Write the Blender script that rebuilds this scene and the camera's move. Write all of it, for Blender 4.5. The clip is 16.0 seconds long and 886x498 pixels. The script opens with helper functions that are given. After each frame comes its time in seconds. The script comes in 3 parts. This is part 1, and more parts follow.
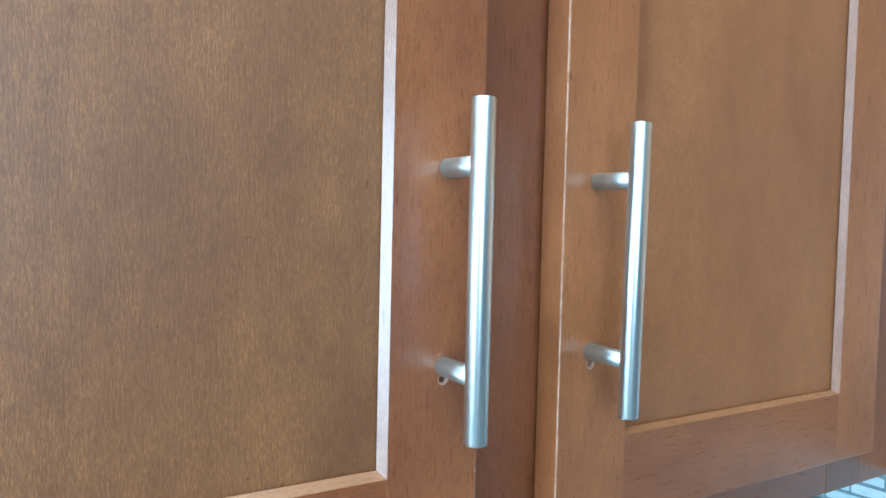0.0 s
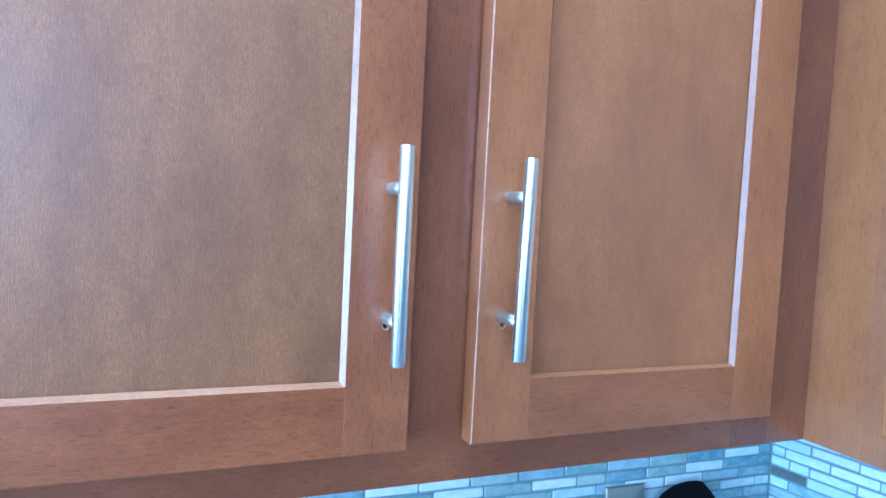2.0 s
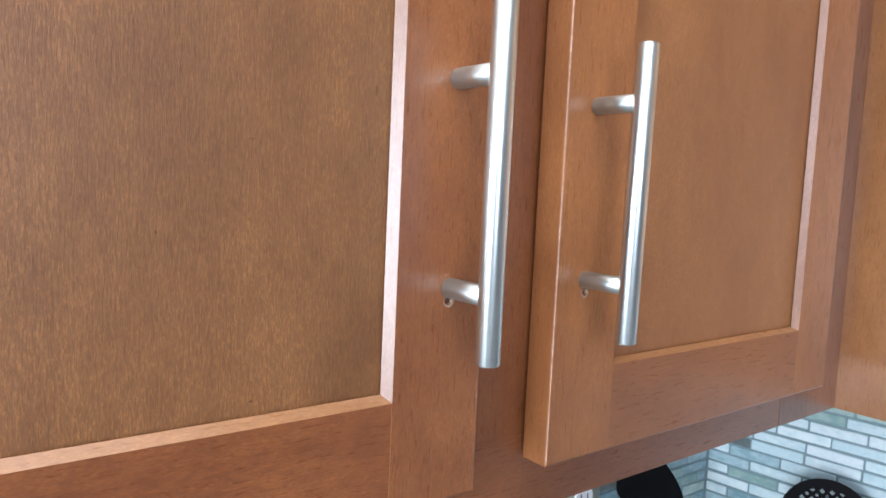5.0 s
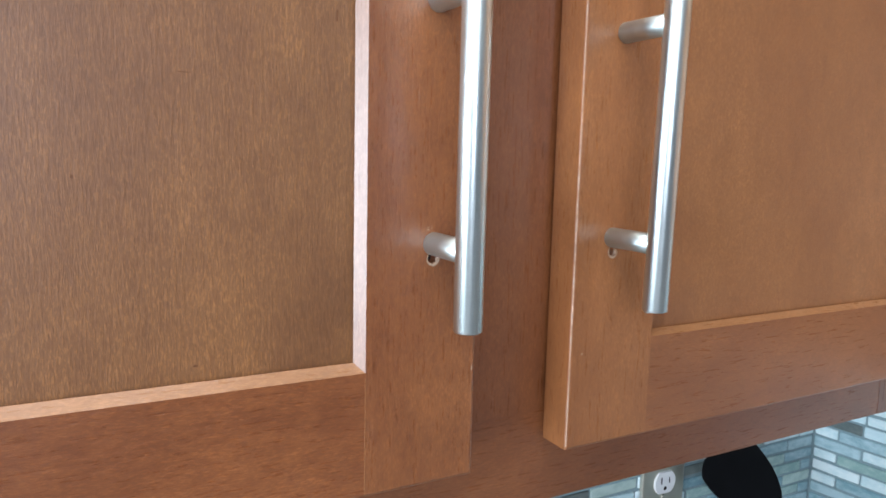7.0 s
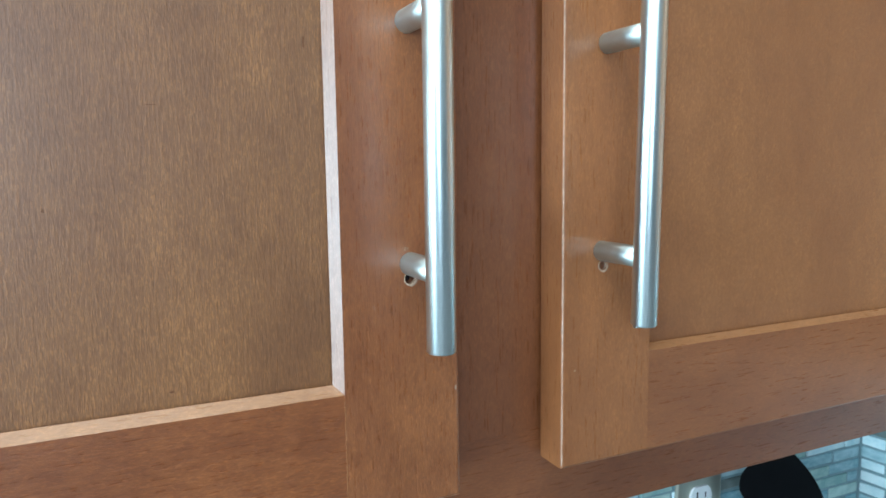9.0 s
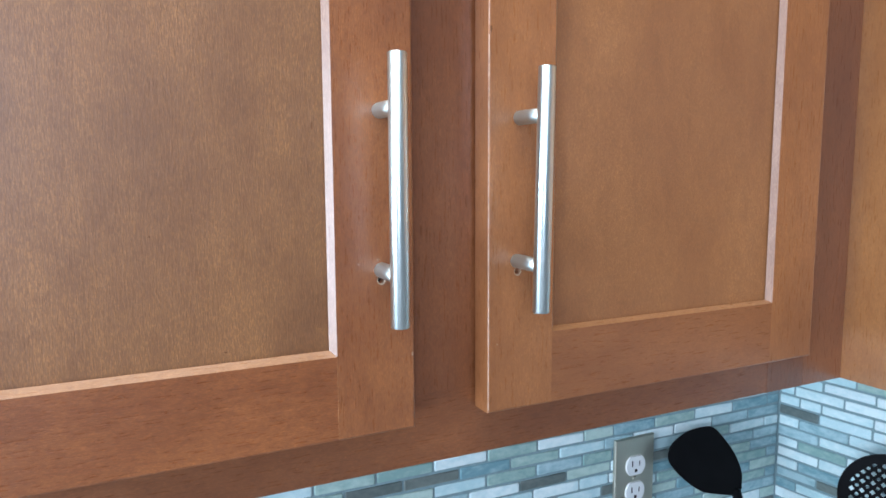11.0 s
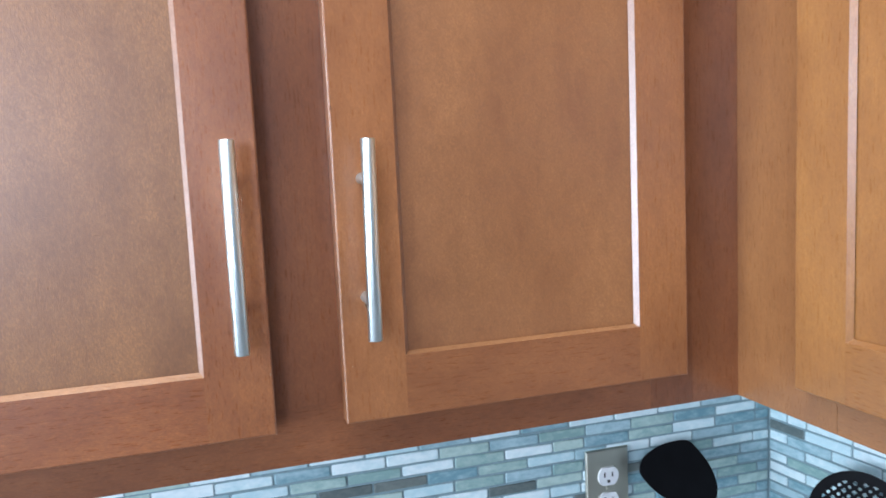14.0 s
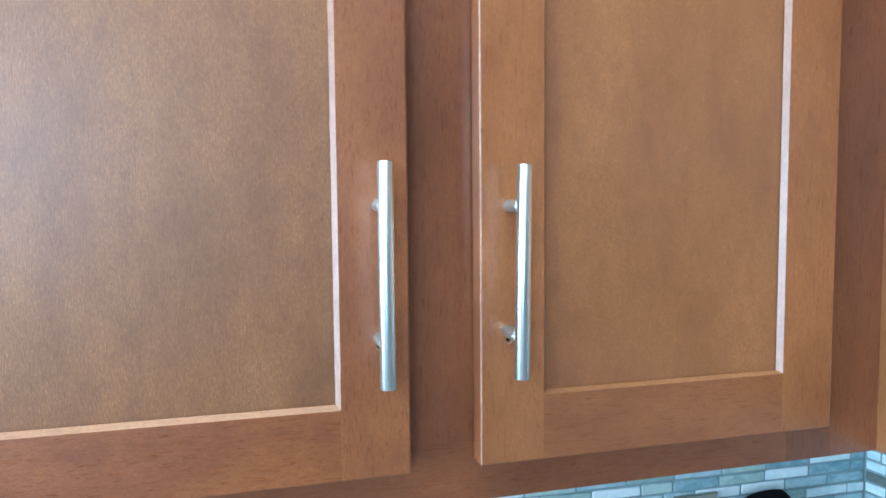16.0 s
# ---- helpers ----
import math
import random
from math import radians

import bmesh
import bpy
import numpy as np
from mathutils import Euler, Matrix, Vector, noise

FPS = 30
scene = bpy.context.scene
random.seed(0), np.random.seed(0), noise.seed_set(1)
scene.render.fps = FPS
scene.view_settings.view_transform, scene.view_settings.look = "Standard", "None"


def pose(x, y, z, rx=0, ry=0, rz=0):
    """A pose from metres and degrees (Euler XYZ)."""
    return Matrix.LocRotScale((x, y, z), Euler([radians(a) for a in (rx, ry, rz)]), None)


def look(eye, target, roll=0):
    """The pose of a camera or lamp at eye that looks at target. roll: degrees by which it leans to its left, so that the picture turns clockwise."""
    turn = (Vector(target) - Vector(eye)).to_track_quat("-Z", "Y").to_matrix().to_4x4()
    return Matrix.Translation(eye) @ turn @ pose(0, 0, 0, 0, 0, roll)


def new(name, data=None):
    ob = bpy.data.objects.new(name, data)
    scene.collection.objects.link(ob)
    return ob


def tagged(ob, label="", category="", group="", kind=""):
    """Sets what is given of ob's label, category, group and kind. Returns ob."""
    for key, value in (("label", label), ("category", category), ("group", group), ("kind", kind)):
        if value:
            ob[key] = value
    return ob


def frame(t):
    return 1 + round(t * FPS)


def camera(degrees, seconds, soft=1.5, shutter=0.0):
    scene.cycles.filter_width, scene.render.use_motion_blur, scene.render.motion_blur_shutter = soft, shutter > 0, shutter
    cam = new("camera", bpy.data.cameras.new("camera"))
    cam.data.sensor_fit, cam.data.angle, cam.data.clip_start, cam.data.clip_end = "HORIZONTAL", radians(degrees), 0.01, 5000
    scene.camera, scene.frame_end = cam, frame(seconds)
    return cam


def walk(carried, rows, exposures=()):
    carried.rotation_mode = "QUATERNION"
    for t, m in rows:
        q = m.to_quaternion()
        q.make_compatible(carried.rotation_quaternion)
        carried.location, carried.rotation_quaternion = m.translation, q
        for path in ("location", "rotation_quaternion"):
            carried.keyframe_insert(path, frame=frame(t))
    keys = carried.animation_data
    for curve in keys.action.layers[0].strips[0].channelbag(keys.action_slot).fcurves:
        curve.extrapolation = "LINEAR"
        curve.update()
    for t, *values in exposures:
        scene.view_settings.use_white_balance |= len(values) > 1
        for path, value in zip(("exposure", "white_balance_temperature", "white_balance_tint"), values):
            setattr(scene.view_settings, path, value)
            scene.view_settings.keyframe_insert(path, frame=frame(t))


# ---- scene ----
cam = camera(65.02, 16.0, soft=1.6, shutter=0.3)
# seconds, eye x y z, turn about x y z in degrees
ROWS = [
    (0.0, -0.1944, -0.2880, 1.5795, 87.55, -1.36, -30.65),
    (0.5, -0.2043, -0.2999, 1.5832, 87.94, -0.49, -33.10),
    (1.0, -0.2161, -0.3503, 1.5892, 87.26, -1.26, -35.72),
    (1.5, -0.1971, -0.4474, 1.5938, 88.38, -2.13, -26.39),
    (2.0, -0.1865, -0.4874, 1.5918, 86.59, -2.90, -22.92),
    (2.5, -0.1871, -0.4566, 1.5850, 86.41, -1.90, -24.08),
    (3.0, -0.1959, -0.3868, 1.5736, 85.26, -1.65, -24.85),
    (3.2, -0.2008, -0.3362, 1.5603, 84.60, -1.53, -28.23),
    (5.3, -0.2188, -0.2492, 1.5536, 84.27, -2.69, -37.13),
    (5.5, -0.2175, -0.2444, 1.5513, 83.11, -2.52, -36.72),
    (6.0, -0.1913, -0.2359, 1.5420, 83.03, -2.53, -34.53),
    (6.5, -0.1534, -0.2318, 1.5408, 82.91, -2.35, -28.39),
    (7.0, -0.1512, -0.2505, 1.5439, 82.33, -1.38, -27.97),
    (7.5, -0.1338, -0.2657, 1.5477, 82.95, 0.75, -27.53),
    (8.0, -0.1165, -0.2590, 1.5467, 82.87, 1.68, -23.59),
    (8.5, -0.1195, -0.2542, 1.5461, 82.90, 1.85, -23.40),
    (9.0, -0.1260, -0.2611, 1.5468, 83.32, 0.75, -24.60),
    (9.5, -0.1667, -0.2982, 1.5511, 83.89, 0.23, -29.75),
    (9.7, -0.1945, -0.3154, 1.5547, 84.15, -0.37, -30.59),
    (11.8, -0.1547, -0.4199, 1.5753, 83.19, 0.44, -22.48),
    (12.0, -0.1527, -0.4242, 1.5759, 83.61, 0.29, -22.10),
    (12.5, -0.1249, -0.4491, 1.5753, 83.98, -0.79, -20.90),
    (13.0, -0.0619, -0.4943, 1.5914, 84.55, 1.91, -19.79),
    (13.5, -0.0262, -0.5298, 1.5890, 83.70, 1.85, -20.43),
    (14.0, -0.0221, -0.5492, 1.5993, 84.23, 2.65, -17.07),
    (14.5, -0.0396, -0.5317, 1.6027, 84.55, 1.87, -13.98),
    (15.0, -0.0498, -0.5191, 1.6085, 84.87, 1.65, -13.52),
    (15.5, -0.0622, -0.5162, 1.6064, 85.52, 1.60, -13.50),
    (16.0, -0.1062, -0.4928, 1.6068, 86.04, 0.50, -15.05),
]
# seconds, stops, kelvin, tint
EXPOSURES = [(0.0, 0.10, 4950, -6), (0.5, 0.14, 4900, -8), (1.0, 0.27, 4650, -9), (1.5, 0.36, 4250, 4), (2.0, 0.44, 4150, 4), (2.5, 0.38, 4650, 4), (3.0, 0.32, 5200, 6),
             (5.5, 0.04, 6200, 14), (8.5, 0.01, 5650, -1), (9.5, 0.04, 5250, -8), (12.0, 0.23, 5850, 14), (13.5, 0.28, 5850, 10), (14.5, 0.28, 5450, 8), (16.0, 0.28, 5150, -1)]
walk(cam, [(t, pose(x, y, z, rx, ry, rz)) for t, x, y, z, rx, ry, rz in ROWS], EXPOSURES)

# ---- light ----
world = bpy.data.worlds.new("sky")
scene.world = world
world.use_nodes = True
wn = world.node_tree.nodes
sky = wn.new("ShaderNodeTexSky")
sky.sky_type = "NISHITA"
sky.sun_disc = False
sky.sun_elevation = radians(40)
sky.sun_rotation = radians(60)
world.node_tree.links.new(sky.outputs["Color"], wn["Background"].inputs["Color"])
wn["Background"].inputs["Strength"].default_value = 0.1


def window_light(name, m, w, h, power, colour):
    data = bpy.data.lights.new(name, "AREA")
    data.shape, data.size, data.size_y, data.energy, data.color = "RECTANGLE", w, h, power, colour
    ob = new(name, data)
    ob.matrix_world = m
    return ob


# daylight in the west window and in the south window
window_light("window_daylight", look((-3.66, -1.05, 1.32), (0, -0.3, 1.4)), 1.5, 1.7, 142, (0.84, 0.92, 1.0))
window_light("south_daylight", look((-1.5, -3.26, 1.91), (-0.9, 0, 1.4)), 0.9, 0.9, 37, (0.86, 0.88, 1.0))

# a long unseen fill light added under the ceiling, over the floor of the kitchen
window_light("overhead_fill", Matrix.Translation((-0.50, -0.36, 2.375)), 1.2, 0.30, 13, (1.0, 0.95, 0.90))


# ---- materials ----
def mat(name):
    m = bpy.data.materials.new(name)
    m.use_nodes = True
    return m, m.node_tree.nodes, m.node_tree.links, m.node_tree.nodes["Principled BSDF"]


def ramp(nodes, stops):
    r = nodes.new("ShaderNodeValToRGB")
    el = r.color_ramp.elements
    el[0].position, el[0].color = stops[0][0], (*stops[0][1], 1)
    el[1].position, el[1].color = stops[-1][0], (*stops[-1][1], 1)
    for p, c in stops[1:-1]:
        e = el.new(p)
        e.color = (*c, 1)
    return r


def coords(nodes, links, scale, spread=5.0):
    """Object coordinates, shifted per object, scaled per axis."""
    tc, info = nodes.new("ShaderNodeTexCoord"), nodes.new("ShaderNodeObjectInfo")
    mul = nodes.new("ShaderNodeVectorMath")
    mul.operation = "MULTIPLY_ADD"
    comb = nodes.new("ShaderNodeCombineXYZ")
    for k in range(3):
        links.new(info.outputs["Random"], comb.inputs[k])
    links.new(comb.outputs[0], mul.inputs[0])
    mul.inputs[1].default_value = (spread, spread * 1.7, spread * 2.3)
    links.new(tc.outputs["Object"], mul.inputs[2])
    outs = []
    for s in scale:
        mp = nodes.new("ShaderNodeMapping")
        mp.inputs["Scale"].default_value = s
        links.new(mul.outputs[0], mp.inputs["Vector"])
        outs.append(mp.outputs[0])
    return outs


def noise_tex(nodes, links, vec, scale, detail=4.0, rough=0.55):
    n = nodes.new("ShaderNodeTexNoise")
    n.inputs["Scale"].default_value, n.inputs["Detail"].default_value, n.inputs["Roughness"].default_value = scale, detail, rough
    links.new(vec, n.inputs["Vector"])
    return n


def mixed(nodes, links, kind, fac, a, b):
    x = nodes.new("ShaderNodeMix")
    x.data_type, x.blend_type = "RGBA", kind
    for sock, v in ((x.inputs[0], fac), (x.inputs[6], a), (x.inputs[7], b)):
        if hasattr(v, "is_linked"):
            links.new(v, sock)
        else:
            sock.default_value = v
    return x.outputs[2]


def wood(name, axis, light, dark, rough=0.27, bump=0.12, fleckiness=0.2, streaks=0.35, run=0.13, fine=1500.0, length=0.25, gloss=0.34, clouds=0.5, coat=0.8, mottle=0.5, spec=0.5):
    """Stained maple whose grain runs along one axis; mottle is the cross figure of the stain, a few millimetres across."""
    m, n, l, p = mat(name)
    k = "xyz".index(axis)

    def along(f):
        s = [1.0, 1.0, 1.0]
        s[k] = f
        return s

    blot, grain, fleck, cloud, figure = coords(n, l, (along(0.4), along(run), along(length), along(0.55), along(0.42)))
    big = noise_tex(n, l, blot, 16.0, 6.0, 0.62)
    base = ramp(n, [(0.32, dark), (0.68, light)])
    l.new(big.outputs[0], base.inputs[0])
    g = noise_tex(n, l, grain, 800.0, 5.0, 0.65)
    gr = ramp(n, [(0.25, (0.88, 0.85, 0.82)), (0.5, (1.0, 1.0, 1.0)), (0.75, (1.1, 1.1, 1.09))])
    l.new(g.outputs[0], gr.inputs[0])
    c1 = mixed(n, l, "MULTIPLY", streaks, base.outputs[0], gr.outputs[0])
    f = noise_tex(n, l, fleck, fine, 4.0, 0.7)
    f.inputs["Distortion"].default_value = 0.5
    fr = ramp(n, [(0.36, (0.74, 0.68, 0.62)), (0.49, (0.93, 0.92, 0.91)), (0.54, (1.05, 1.05, 1.05)), (0.61, (1.62, 1.66, 1.60))])
    l.new(f.outputs[0], fr.inputs[0])
    # soft clouds in the stain, where the flecks also come and go
    cl = noise_tex(n, l, cloud, 75.0, 5.0, 0.62)
    cl.inputs["Distortion"].default_value = 0.4
    cr = ramp(n, [(0.28, (0.80, 0.76, 0.72)), (0.5, (1.0, 1.0, 1.0)), (0.72, (1.17, 1.18, 1.18))])
    l.new(cl.outputs[0], cr.inputs[0])
    c1 = mixed(n, l, "MULTIPLY", clouds, c1, cr.outputs[0])
    mo = noise_tex(n, l, figure, 330.0, 3.0, 0.6)
    mo.inputs["Distortion"].default_value = 0.7
    mr = ramp(n, [(0.3, (0.80, 0.74, 0.70)), (0.5, (1.0, 1.0, 1.0)), (0.7, (1.15, 1.15, 1.13))])
    l.new(mo.outputs[0], mr.inputs[0])
    c1 = mixed(n, l, "MULTIPLY", mottle, c1, mr.outputs[0])
    fs = n.new("ShaderNodeMapRange")
    fs.inputs["From Min"].default_value, fs.inputs["From Max"].default_value = 0.35, 0.65
    fs.inputs["To Min"].default_value, fs.inputs["To Max"].default_value = fleckiness * 0.6, fleckiness * 1.2
    l.new(big.outputs[0], fs.inputs["Value"])
    c2 = mixed(n, l, "MULTIPLY", fs.outputs[0], c1, fr.outputs[0])
    l.new(c2, p.inputs["Base Color"])
    rr = n.new("ShaderNodeMapRange")
    rr.inputs["To Min"].default_value, rr.inputs["To Max"].default_value = rough - 0.07, rough + 0.12
    l.new(g.outputs[0], rr.inputs["Value"])
    l.new(rr.outputs[0], p.inputs["Roughness"])
    b1 = n.new("ShaderNodeBump")
    b1.inputs["Strength"].default_value, b1.inputs["Distance"].default_value = bump, 0.0006
    l.new(f.outputs[0], b1.inputs["Height"])
    b2 = n.new("ShaderNodeBump")
    b2.inputs["Strength"].default_value, b2.inputs["Distance"].default_value = bump * 0.7, 0.0012
    l.new(g.outputs[0], b2.inputs["Height"])
    l.new(b1.outputs[0], b2.inputs["Normal"])
    l.new(b2.outputs[0], p.inputs["Normal"])
    p.inputs["Specular IOR Level"].default_value = spec
    p.inputs["Coat Weight"].default_value, p.inputs["Coat Roughness"].default_value = coat, gloss
    return m


LIGHT, DARK = (0.354, 0.145, 0.049), (0.246, 0.092, 0.030)
RAIL_LIGHT, RAIL_DARK = (0.310, 0.122, 0.043), (0.205, 0.073, 0.025)
# face frame: darker copy of the maple, shade behind the doors painted in
SHADED_FRAME_LIGHT, SHADED_FRAME_DARK = (0.256, 0.093, 0.033), (0.170, 0.057, 0.020)
WOOD = {a: wood("stained_maple_" + a, a, LIGHT if a == "z" else RAIL_LIGHT, DARK if a == "z" else RAIL_DARK, fleckiness=0.35, streaks=0.35, run=0.08, mottle=0.4) for a in "xyz"}
SIDE = {a: wood("golden_maple_" + a, a, (0.278, 0.122, 0.041), (0.212, 0.086, 0.028), fleckiness=0.3, streaks=0.3, run=0.08, mottle=0.4) for a in "yz"}
RUSSET = {a: wood("russet_maple_" + a, a, (0.318, 0.119, 0.037) if a == "z" else (0.298, 0.103, 0.030), (0.207, 0.068, 0.021) if a == "z" else (0.182, 0.055, 0.016), fleckiness=0.55, streaks=0.6 if a == "z" else 0.9, run=0.10, fine=1700.0, bump=0.2, mottle=0.85, spec=0.7) for a in "xz"}
GOLD = {a: wood("amber_maple_" + a, a, (0.315, 0.140, 0.037), (0.240, 0.097, 0.025), fleckiness=0.3, streaks=0.3, run=0.08, mottle=0.5) for a in "yz"}
# upright slopes: pale window sheen put into the wood colour
SHEEN_EDGE = wood("sheen_edge_upright", "z", (0.305, 0.175, 0.120), (0.255, 0.138, 0.090), fleckiness=0.45, streaks=0.25, run=0.06)
# level slopes: maple lightened to carry the brightness from overhead
EDGE = {a: wood("lit_slope_" + a, a, (0.375, 0.185, 0.078), (0.290, 0.134, 0.052), fleckiness=0.3, streaks=0.4, run=0.12, coat=0.4) for a in "xyz"}
SHADED_FRAME = {a: wood("shaded_frame_maple_" + a, a, SHADED_FRAME_LIGHT, SHADED_FRAME_DARK, fleckiness=0.35, streaks=0.5, run=0.07, mottle=0.5) for a in "xyz"}
PANEL = {a: wood("veneer_panel_" + a, "z", (0.272, 0.121, 0.038), (0.180, 0.073, 0.022), 0.40, 0.34, 0.75, 0.25, 0.2, 1900.0, 0.20, 0.36, 0.5, 1.0, 0.4, 0.55) for a in "xy"}
WARM_PANEL = wood("warm_veneer_panel", "z", (0.330, 0.146, 0.053), (0.248, 0.102, 0.037), 0.34, 0.22, 0.45, 0.2, 0.25, 1500.0, 0.35, 0.36, 0.5, 0.85, 0.25)


def plain(name, colour, rough, metal=0.0, vary=0.15, scale=40.0, bump=0.0):
    m, n, l, p = mat(name)
    (v,) = coords(n, l, ((1, 1, 1),))
    t = noise_tex(n, l, v, scale, 5.0, 0.6)
    r = ramp(n, [(0.3, tuple(c * (1 - vary) for c in colour)), (0.7, tuple(min(1, c * (1 + vary)) for c in colour))])
    l.new(t.outputs[0], r.inputs[0])
    l.new(r.outputs[0], p.inputs["Base Color"])
    rr = n.new("ShaderNodeMapRange")
    rr.inputs["To Min"].default_value, rr.inputs["To Max"].default_value = max(0.02, rough - 0.08), rough + 0.08
    l.new(t.outputs[0], rr.inputs["Value"])
    l.new(rr.outputs[0], p.inputs["Roughness"])
    p.inputs["Metallic"].default_value = metal
    if bump:
        b = n.new("ShaderNodeBump")
        b.inputs["Strength"].default_value, b.inputs["Distance"].default_value = bump, 0.002
        l.new(t.outputs[0], b.inputs["Height"])
        l.new(b.outputs[0], p.inputs["Normal"])
    return m


def brushed(name, colour, rough, stretch, aniso=0.0, around="Z"):
    m, n, l, p = mat(name)
    (v,) = coords(n, l, (stretch,))
    t = noise_tex(n, l, v, 900.0, 4.0, 0.6)
    r = ramp(n, [(0.3, tuple(c * 0.96 for c in colour)), (0.7, colour)])
    l.new(t.outputs[0], r.inputs[0])
    l.new(r.outputs[0], p.inputs["Base Color"])
    rr = n.new("ShaderNodeMapRange")
    rr.inputs["To Min"].default_value, rr.inputs["To Max"].default_value = rough - 0.06, rough + 0.08
    l.new(t.outputs[0], rr.inputs["Value"])
    l.new(rr.outputs[0], p.inputs["Roughness"])
    b = n.new("ShaderNodeBump")
    b.inputs["Strength"].default_value, b.inputs["Distance"].default_value = 0.004, 0.0002
    l.new(t.outputs[0], b.inputs["Height"])
    l.new(b.outputs[0], p.inputs["Normal"])
    p.inputs["Metallic"].default_value = 1.0
    if aniso:
        tan = n.new("ShaderNodeTangent")
        tan.direction_type, tan.axis = "RADIAL", around
        l.new(tan.outputs[0], p.inputs["Tangent"])
        p.inputs["Anisotropic"].default_value, p.inputs["Anisotropic Rotation"].default_value = aniso, 0.25
    return m


STEEL = brushed("brushed_nickel", (0.78, 0.89, 0.90), 0.37, (0.15, 0.15, 1.0), 0.7, "Z")
STEEL_POST = brushed("brushed_nickel_post", (0.64, 0.72, 0.71), 0.42, (0.15, 1.0, 0.15))
PLATE = brushed("brushed_plate", (0.56, 0.55, 0.47), 0.42, (1.0, 1.0, 0.05))
WHITE = plain("white_plastic", (0.78, 0.79, 0.79), 0.3, 0, 0.03)
BLACK = plain("black_nylon", (0.006, 0.006, 0.007), 0.55, 0, 0.2)
HOLE = plain("bare_hole", (0.015, 0.010, 0.008), 0.9)
# pale tone for both rubbed finish and the highlight on the rounded edge
WORN_GLINT = plain("pale_worn_glint", (0.48, 0.32, 0.23), 0.4, 0, 0.35, 500)
RAW = plain("raw_chipped_wood", (0.50, 0.37, 0.26), 0.8, 0, 0.2, 900)
SCAR = plain("dark_scar", (0.16, 0.070, 0.030), 0.6, 0, 0.3, 900)
GROUT = plain("grout", (0.22, 0.31, 0.33), 0.85, 0, 0.12, 250, 0.1)
PAINT = plain("wall_paint", (0.18, 0.185, 0.19), 0.7, 0, 0.03, 30, 0.05)
CEIL = plain("ceiling_paint", (0.75, 0.75, 0.74), 0.8, 0, 0.02, 30, 0.05)
FLOOR = plain("floor_tile", (0.20, 0.19, 0.18), 0.45, 0, 0.1, 6)
STONE = plain("granite_top", (0.27, 0.265, 0.26), 0.25, 0, 0.45, 90)


BLACK.node_tree.nodes["Principled BSDF"].inputs["Specular IOR Level"].default_value = 0.07


def tile_mat(name, lo, hi, rough, bump, scale, coat=0.0):
    m, n, l, p = mat(name)
    (v,) = coords(n, l, ((1, 1, 1.6),))
    t = noise_tex(n, l, v, scale, 5.0, 0.65)
    info = n.new("ShaderNodeObjectInfo")
    add = n.new("ShaderNodeMath")
    add.operation = "MULTIPLY_ADD"
    l.new(info.outputs["Random"], add.inputs[0])
    add.inputs[1].default_value = 0.4
    l.new(t.outputs[0], add.inputs[2])
    sub = n.new("ShaderNodeMath")
    sub.operation = "SUBTRACT"
    l.new(add.outputs[0], sub.inputs[0])
    sub.inputs[1].default_value = 0.2
    r = ramp(n, [(0.28, lo), (0.72, hi)])
    l.new(sub.outputs[0], r.inputs[0])
    l.new(r.outputs[0], p.inputs["Base Color"])
    p.inputs["Roughness"].default_value = rough
    p.inputs["Coat Weight"].default_value = coat
    p.inputs["Coat Roughness"].default_value = 0.06
    b = n.new("ShaderNodeBump")
    b.inputs["Strength"].default_value, b.inputs["Distance"].default_value = bump, 0.003
    l.new(t.outputs[0], b.inputs["Height"])
    l.new(b.outputs[0], p.inputs["Normal"])
    return m


TILES = {
    "w": tile_mat("white_marble_tile", (0.50, 0.70, 0.74), (0.80, 0.91, 0.92), 0.22, 0.12, 55),
    "b": tile_mat("blue_grey_marble_tile", (0.19, 0.34, 0.39), (0.46, 0.62, 0.66), 0.26, 0.10, 50),
    "g": tile_mat("pale_green_glass_tile", (0.27, 0.42, 0.40), (0.50, 0.64, 0.59), 0.14, 0.30, 60, 0.5),
    "d": tile_mat("dark_grey_stone_tile", (0.11, 0.14, 0.135), (0.19, 0.22, 0.205), 0.35, 0.08, 70),
    "p": tile_mat("rippled_pearl_glass_tile", (0.60, 0.79, 0.83), (0.84, 0.94, 0.96), 0.10, 1.0, 90, 0.9),
}


# ---- mesh helpers ----
def part(name, bm, material, parent=None, label=""):
    me = bpy.data.meshes.new(name)
    bm.normal_update()
    bm.to_mesh(me)
    bm.free()
    me.materials.append(material)
    ob = new(name, me)
    ob.parent = parent
    return tagged(ob, label)


def thing(name, at, label, category, group="", kind=""):
    ob = new(name)
    ob.location = at
    ob.empty_display_size = 0.05
    return tagged(ob, label, category, group, kind)


def box(bm, a, b, bevel=0.0, pick=None, segs=2):
    """A box between two corners; the edges that pick accepts are rounded."""
    c = [(x + y) / 2 for x, y in zip(a, b)]
    s = [abs(y - x) for x, y in zip(a, b)]
    made = bmesh.ops.create_cube(bm, size=1, matrix=Matrix.Translation(c) @ Matrix.Diagonal((*s, 1)))
    if bevel:
        edges = {e for v in made["verts"] for e in v.link_edges}
        edges = [e for e in edges if pick is None or pick((e.verts[0].co + e.verts[1].co) / 2)]
        bmesh.ops.bevel(bm, geom=edges, offset=bevel, segments=segs, profile=0.5, affect="EDGES", clamp_overlap=True)
    return bm


